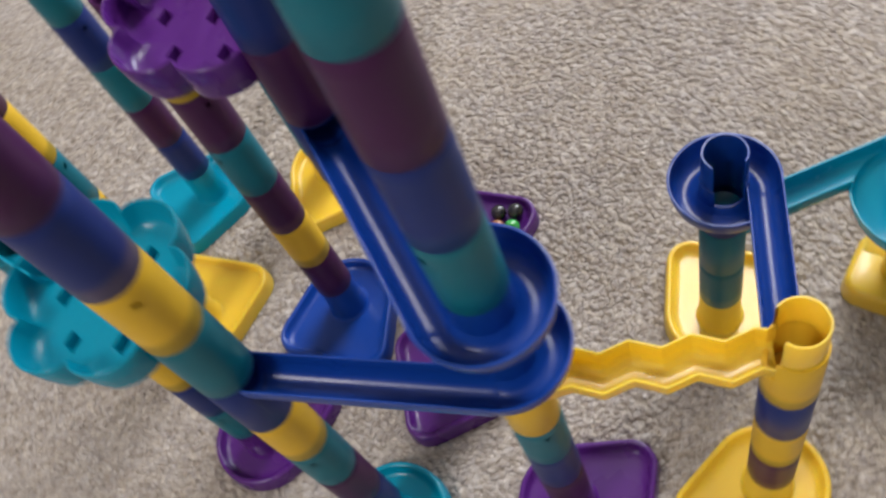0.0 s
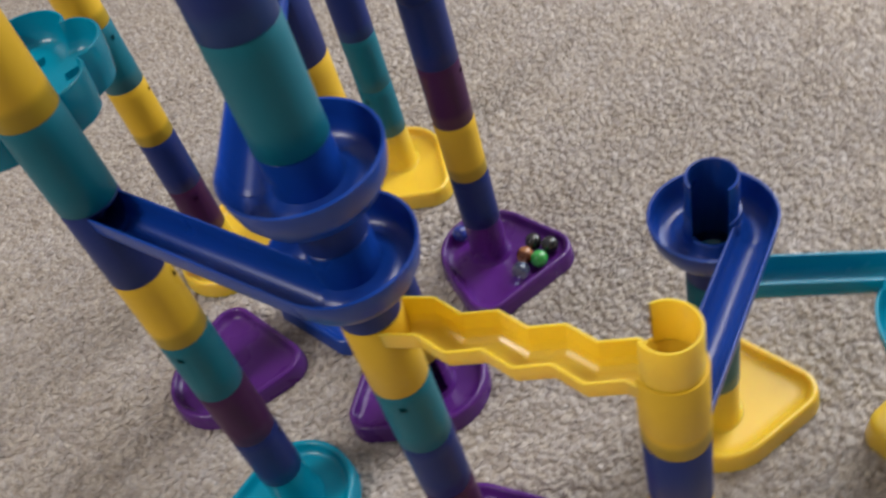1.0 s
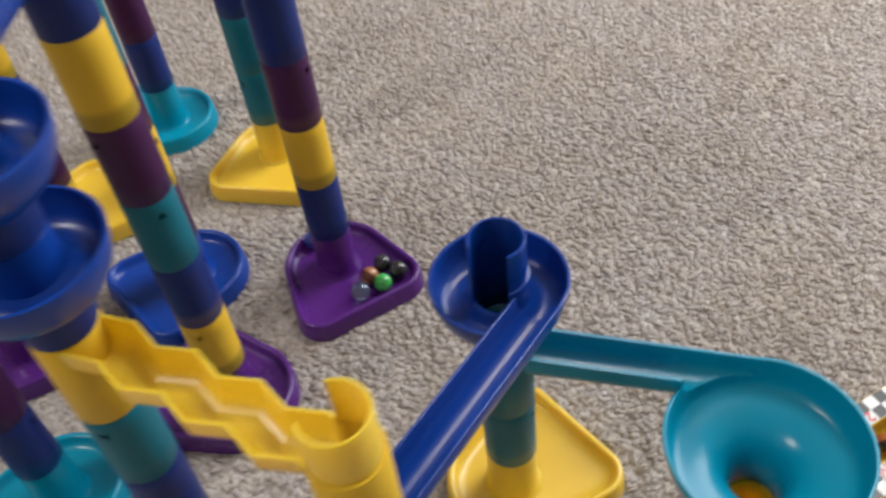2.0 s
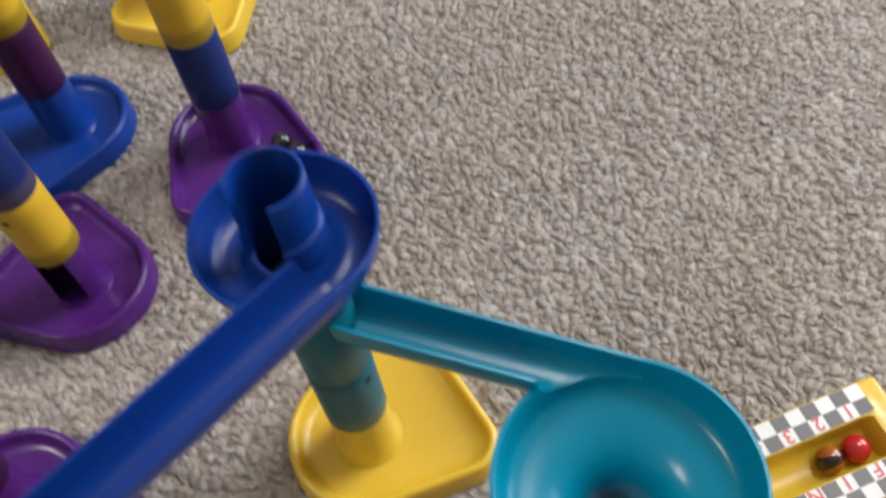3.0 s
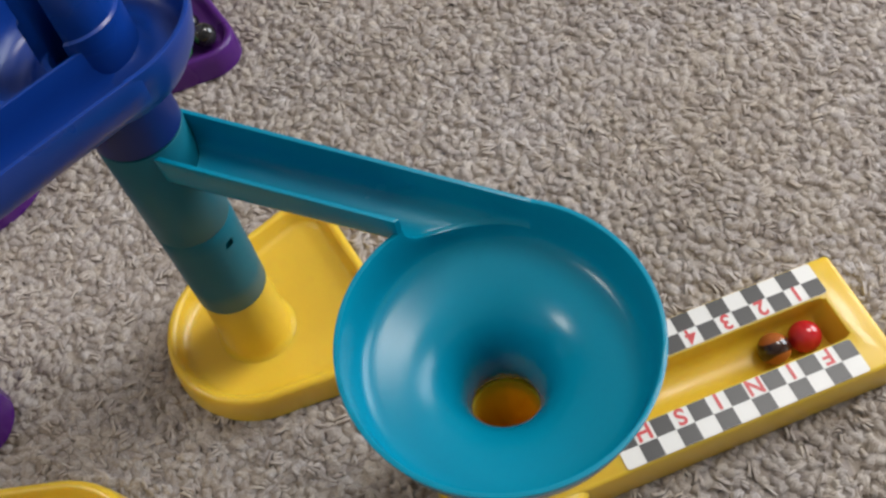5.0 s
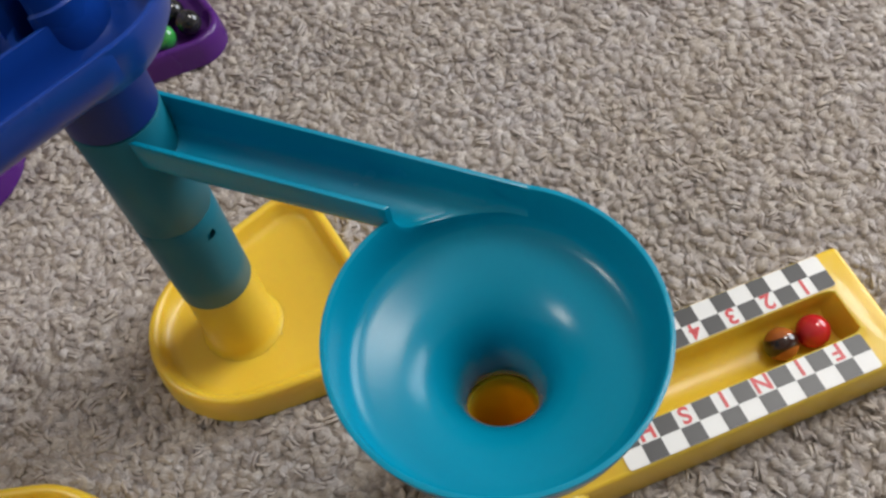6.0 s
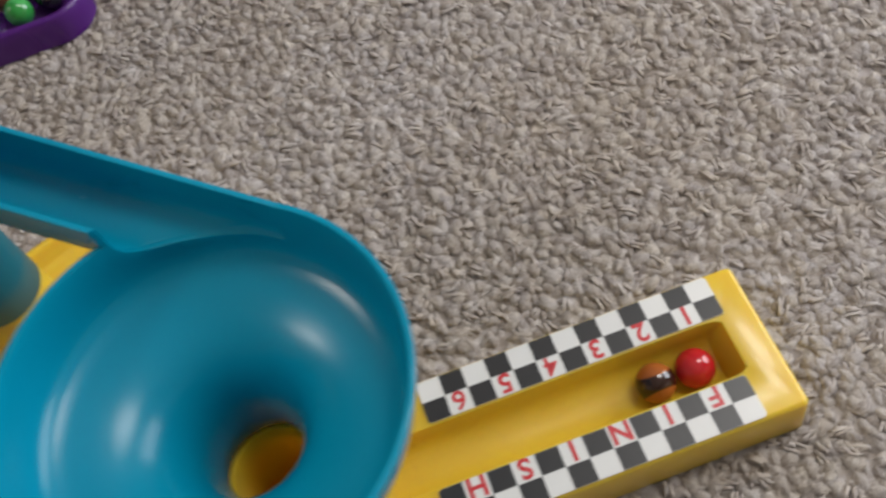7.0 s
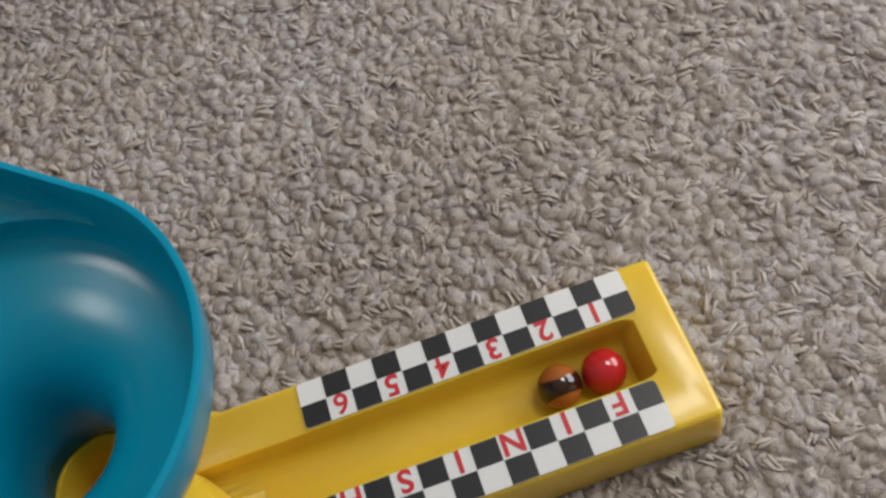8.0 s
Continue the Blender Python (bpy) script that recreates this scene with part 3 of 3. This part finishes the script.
def funnel_chute():
    v = Vector(F) - Vector(R)
    dist, fr, hw = v.length, 0.0570, 0.0125
    off = fr - hw
    ang = math.atan2(v.y, v.x) + math.asin(off / dist)
    ob = thing("funnel_chute", pose(R[0], R[1], level(1), 0, 0, math.degrees(ang)), "glossy teal chute running into a wide funnel", "marble chute", "chutes of the marble run")
    length = math.sqrt(dist ** 2 - off ** 2)
    rim0, rim1 = SEG - 0.0015, SEG - 0.0275
    part("collar", carved(tube_solid(SEG), [bore(R_IN, -0.01, SEG + 0.01)], 0.0), TEAL_TUBE, ob, "teal tube collar with an outlet")
    part("landing", solid([(R_IN - 0.0006, SEG + 0.0085), (R_IN - 0.0006, SEG + 0.0150), (R_IN - 0.0030, SEG + 0.0138), (0.004, SEG + 0.0120)], 40), TEAL, ob, "teal inner floor on which marbles land")
    fall = (rim0 - rim1) / (length - 0.0145)
    cavity = lambda: gutter_solid(0.0145 - 0.0145, length, rim0 + fall * 0.0145, rim1, hw - WALL, 0.0190, 0.0163, 0.03, 30, 0.30)
    z = rim1
    outer = [(0.0168, z - 0.0785), (0.0174, z - 0.078), (0.0176, z - 0.058), (0.0195, z - 0.0505), (0.0245, z - 0.0435), (0.033, z - 0.0375), (0.043, z - 0.0300), (0.0508, z - 0.0225), (0.0548, z - 0.0135), (fr - 0.0004, z - 0.004), (fr, z)]
    inner = [(0.0164, z - 0.09), (0.0164, z - 0.0640), (0.0136, z - 0.0635), (0.0138, z - 0.0590), (0.0146, z - 0.0525), (0.0160, z - 0.0460), (0.0180, z - 0.0402), (0.0208, z - 0.0350), (0.0244, z - 0.0308), (0.0290, z - 0.0276), (0.0345, z - 0.0252),
             (0.0400, z - 0.0236), (0.0445, z - 0.0224), (0.0478, z - 0.0213), (0.0502, z - 0.0198), (0.0518, z - 0.0176), (0.0528, z - 0.0146), (0.0535, z - 0.0105), (0.0543, z - 0.0055), (fr - WALL, z + 0.0002), (fr - WALL, z + 0.03)]
    bowl_solid = lambda: moved(solid(outer, 96), length, -off)
    bowl_cavity = lambda: moved(solid(inner, 96), length, -off)
    bm = carved(gutter_solid(0.0108, length, rim0, rim1, hw, 0.0206, 0.0178, 0.0, 30, 0.30), [cavity(), bowl_cavity(), bowl_solid()])
    part("trough", bm, TEAL, ob, "teal round-bottomed gutter")
    part("bowl", carved(bowl_solid(), [bowl_cavity(), cavity()]), TEAL, ob, "teal funnel bowl with a round outlet")
    return ob


funnel_chute()

# ---- finish ramp under the funnel ----
AX = 57.8


def finish_ramp():
    ob = thing("finish_ramp", pose(0.3890, 0.3230, 0, 0, 0, AX + 180), "yellow finish ramp with a groove between two chequered stickers", "toy ramp")
    # local x runs from the far end back to the funnel, local y across
    W2, TOP, L = 0.0312, 0.0235, 0.178
    back = Matrix.Rotation(-radians(AX + 180), 4, "Z") @ Vector((F[0] - 0.3890, F[1] - 0.3230, 0))

    def outline(x0, x1, w, r, inset, z, flare=0.0):
        pts, w1 = [], w + flare * (x1 - x0)
        for cx, y, a0 in ((x1 - r, w1 - r, 0), (x0 + r, w - r, 90), (x0 + r, -w + r, 180), (x1 - r, -w1 + r, 270)):
            pts += [(px, py, z) for px, py in arc_points(cx, y, r - inset, a0, a0 + 90, 6)]
        return pts

    def groove(x0, x1):
        bm, rings, m = bmesh.new(), [], 12
        for x, depth, w in ((x0, 0.001, 0.0100), (x0 + 0.0022, 0.010, 0.0112), (x0 + 0.0045, 0.0150, 0.0116), (x0 + 0.009, 0.0165, 0.0118), ((x0 + x1) / 2, 0.0155, 0.0118), (x1, 0.0140, 0.0118)):
            sect = [(w, 0.03)] + [(w * math.cos(math.pi * q / m), -depth * math.sin(math.pi * q / m) ** 0.5 if 0 < q < m else 0.0) for q in range(m + 1)] + [(-w, 0.03)]
            rings.append([(x, a, TOP + b) for a, b in sect])
        loft(bm, rings, True, True)
        bmesh.ops.recalc_face_normals(bm, faces=bm.faces)
        return bm

    bm, g1 = bmesh.new(), back.x + 0.004
    loft(bm, [outline(-0.0035, L, W2 + 0.0012, 0.0026, 0, 0.0), outline(-0.002, L, W2, 0.0026, 0, TOP - 0.0016), outline(-0.002, L, W2, 0.0026, 0.0006, TOP - 0.0005), outline(-0.002, L, W2, 0.0026, 0.0016, TOP)], True, True)
    bmesh.ops.recalc_face_normals(bm, faces=bm.faces)
    part("body", carved(bm, [groove(0.0125, g1)], 0.0006), YELLOW, ob, "yellow moulded ramp body", sharp=35)
    # broad foot below the funnel, with the socket inside its spout
    x0, x1, cy, r = 0.154, back.x + 0.037, back.y * 0.5, 0.016
    bm, hw = bmesh.new(), 0.0375
    loft(bm, [outline(x0, x1, hw + 0.0008, r, -0.0006, 0.0), outline(x0, x1, hw, r, 0, TOP - 0.0070), outline(x0, x1, hw, r, 0.0006, TOP - 0.0035), outline(x0, x1, hw, r, 0.0024, TOP - 0.0012), outline(x0, x1, hw, r, 0.0050, TOP - 0.0004)], True, True)
    bmesh.ops.translate(bm, verts=bm.verts, vec=(0, cy, 0))
    bmesh.ops.recalc_face_normals(bm, faces=bm.faces)
    part("foot", carved(bm, [groove(0.0125, g1)], 0.0006), YELLOW, ob, "broad yellow rounded foot", sharp=35)
    prof = [(0.0128, 0.0060), (0.0172, 0.0060), (0.0172, 0.0250), (0.0164, 0.0310), (0.0160, 0.0740), (0.0153, 0.0748), (0.0143, 0.0748), (0.0138, 0.0740)]
    sock = part("socket", lathe(prof, 48, True), YELLOW, ob, "yellow socket inside the funnel's spout")
    sock.location = (back.x, back.y, 0.0004)
    # stickers: thirteen by two squares each, laid along the edges
    cell, cw, z0, z1 = 0.1222 / 13, 0.0087, TOP + 0.0002, TOP + 0.0005
    for sign, text, nm, x_start in ((-1, "123456", "number_sticker", 0.0097), (1, "FINISH", "finish_sticker", 0.0147)):
        bm, ring, r = bmesh.new(), [], 0.0016
        ya, yb, x1 = min(0, sign * 2 * cw), max(0, sign * 2 * cw), 13 * cell
        for cx, cy_, a0 in ((x1 - r, yb - r, 0), (r, yb - r, 90), (r, ya + r, 180), (x1 - r, ya + r, 270)):
            ring += arc_points(cx, cy_, r, a0, a0 + 90, 5)
        loft(bm, [[(x, y, z0) for x, y in ring], [(x, y, z1) for x, y in ring]], True, True)
        st = part(nm, bm, WHITE_INK, ob, "white sticker with black squares and red characters", smooth=False)
        st.matrix_local = pose(x_start, sign * 0.0127, 0, 0, 0, 0)
        for c in range(13):
            r_ = c % 2
            ya, yb, e = sign * cw * r_, sign * cw * (r_ + 1), 0.00008
            bm, q, corner = bmesh.new(), [], 0.0015
            # squares at the sticker's corners are rounded like it
            x_a, x_b, y_a, y_b = c * cell + e, (c + 1) * cell - e, min(ya, yb) + e, max(ya, yb) - e
            for cx, cy_, a0, right, top in ((x_b, y_b, 0, 1, 1), (x_a, y_b, 90, 0, 1), (x_a, y_a, 180, 0, 0), (x_b, y_a, 270, 1, 0)):
                at_end = (c == 12 and right) or (c == 0 and not right)
                at_edge = (r_ == 0 and (top != (sign > 0))) or (r_ == 1 and (top == (sign > 0)))
                rr = corner if at_end and at_edge else 0.00012
                q += arc_points(cx + (-rr if right else rr), cy_ + (-rr if top else rr), rr, a0, a0 + 90, 3)
            loft(bm, [[(x, y, z1 - 0.00005) for x, y in q], [(x, y, z1 + 0.00010) for x, y in q]], True, True)
            part("square", bm, BLACK_INK, st, smooth=False)
        for k, ch in enumerate(text):
            cu = bpy.data.curves.new("character", "FONT")
            cu.body, cu.size, cu.align_x, cu.align_y, cu.extrude, cu.offset = ch, 0.0110, "CENTER", "CENTER", 0.00006, 0.00016 if ch in "46" else 0.00026
            cu.materials.append(RED_INK)
            t = new("character", cu)
            t.parent = st
            t.matrix_local = pose((2 * k + 1.5) * cell, sign * cw * 0.5 - 0.0008, z1 + 0.00010, 0, 0, 0)
    return ob


finish_ramp()


# ---- flower-shaped catch trays on two towers ----
def flower_tray(x, y, k, colour, turn, label, reach, radius):
    """A six-lobed dish with a pocket in each lobe, held beside its tower by a collar and a neck."""
    ob = thing("scallop_tray", pose(x, y, level(k)), label, "toy tray", "scalloped trays of the marble run")
    lobes = 6

    def outline(scale, z, inset=0.0):
        pts = []
        for j in range(lobes * 14):
            a = 2 * math.pi * j / (lobes * 14)
            r = radius * scale * (0.80 + 0.20 * abs(math.sin(lobes * a / 2)) ** 0.62) - inset
            pts.append((reach[0] + r * math.cos(a + radians(turn)), reach[1] + r * math.sin(a + radians(turn)), z))
        return pts

    bm = bmesh.new()
    loft(bm, [outline(0.5, 0.0235), outline(0.86, 0.0240), outline(0.93, 0.0262), outline(0.975, 0.0380), outline(1.0, 0.0520), outline(1.0, 0.0527, 0.0004), outline(1.0, 0.0530, 0.0010), outline(1.0, 0.0527, 0.0017),
              outline(0.975, 0.0420, 0.0020), outline(0.95, 0.0375, 0.0024), outline(0.90, 0.0350, 0.0024), outline(0.80, 0.0338, 0.002), outline(0.5, 0.0335)], True, True)
    bmesh.ops.recalc_face_normals(bm, faces=bm.faces)
    pockets = []
    for q in range(7):
        a = radians(turn + 30 + 60 * q)
        d = 0.0 if q == 6 else 0.0310
        peg = solid([(0.0066, 0.0250), (0.0078, 0.0400)], 4)
        bmesh.ops.scale(peg, verts=peg.verts, vec=(1.0, 0.72, 1.0))
        bmesh.ops.rotate(peg, verts=peg.verts, cent=(0, 0, 0), matrix=Matrix.Rotation(radians(100), 3, "Z"))
        pockets.append(moved(peg, reach[0] + d * math.cos(a), reach[1] + d * math.sin(a)))
    part("tray", carved(bm, pockets, 0.0003), CHUTE[colour], ob, "%s six-lobed tray with small pockets" % WORD[colour])
    part("collar", carved(tube_solid(0.0335), [bore(R_IN, -0.01, 0.05)], 0.0), TUBE[colour], ob, "%s tube collar" % WORD[colour])
    gap, ang = math.hypot(*reach), math.atan2(reach[1], reach[0])
    neck = part("neck", carved(gutter_solid(0.0120, gap - 0.042, 0.0510, 0.0505, 0.0140, 0.0200, 0.0200, 0.0, 8), [gutter_solid(0.0, gap, 0.0510, 0.0505, 0.0123, 0.0180, 0.0180, 0.02, 8)]), CHUTE[colour], ob, "%s short gutter between collar and tray" % WORD[colour])
    neck.matrix_local = pose(0, 0, 0, 0, 0, math.degrees(ang))
    return ob


flower_tray(*S, 5, "t", 20, "teal scalloped catch tray with small pockets", (0.0750, -0.0495), 0.0570)
flower_tray(*G, 6, "p", 18, "purple scalloped catch tray with small pockets", (0.0700, -0.0430), 0.0600)


# ---- marbles ----
def marble(x, y, z, mat, label, r=0.008):
    bm = bmesh.new()
    bmesh.ops.create_uvsphere(bm, u_segments=28, v_segments=16, radius=r)
    ob = part("marble", bm, mat, None, sharp=180)
    ob.matrix_world = pose(x, y, z, random.Random(int(x * 9999)).uniform(0, 360), 40, int(y * 5000) % 360)
    return tagged(ob, label, "marble", "marbles")


RED_M = marble_glass("red_marble", (0.50, 0.012, 0.018), (0.58, 0.02, 0.025))
AMBER_M = marble_glass("amber_marble", (0.030, 0.010, 0.006), (0.36, 0.10, 0.022))
BLACK_M = marble_glass("black_marble", (0.008, 0.008, 0.010), (0.03, 0.03, 0.035))
GREEN_M = marble_glass("green_marble", (0.03, 0.26, 0.05), (0.06, 0.36, 0.09))
BLUE_M = marble_glass("blue_marble", (0.015, 0.03, 0.22), (0.03, 0.06, 0.32))
BROWN_M = marble_glass("brown_marble", (0.10, 0.03, 0.015), (0.30, 0.12, 0.05))
CLEAR_M = marble_glass("clear_marble", (0.75, 0.78, 0.80), (0.30, 0.42, 0.62), 0.02)
CLEAR_M.node_tree.nodes["Principled BSDF"].inputs["Transmission Weight"].default_value = 0.92
for x, y, mat, label in ((-0.0345, 0.2680, GREEN_M, "green glass marble lying in the purple base"), (-0.0465, 0.2870, BLACK_M, "black glass marble lying in the purple base"),
                         (-0.0300, 0.2860, BLACK_M, "shiny black marble against the purple rim"), (-0.0490, 0.2700, BROWN_M, "brown and clear glass marble in the purple base"),
                         (-0.0470, 0.2520, CLEAR_M, "clear glass marble with a faint swirl in the purple base"), (-0.1190, 0.2850, BLUE_M, "blue glass marble by the stem of the purple base")):
    marble(x, y, 0.0172, mat, label)
gx, gy = -math.cos(radians(AX)), -math.sin(radians(AX))
for d, mat, label in ((0.0275, RED_M, "glossy red marble at the end of the yellow groove"), (0.0440, AMBER_M, "dark amber swirled marble beside the red one")):
    marble(0.3890 + gx * d, 0.3230 + gy * d, 0.0135, mat, label)
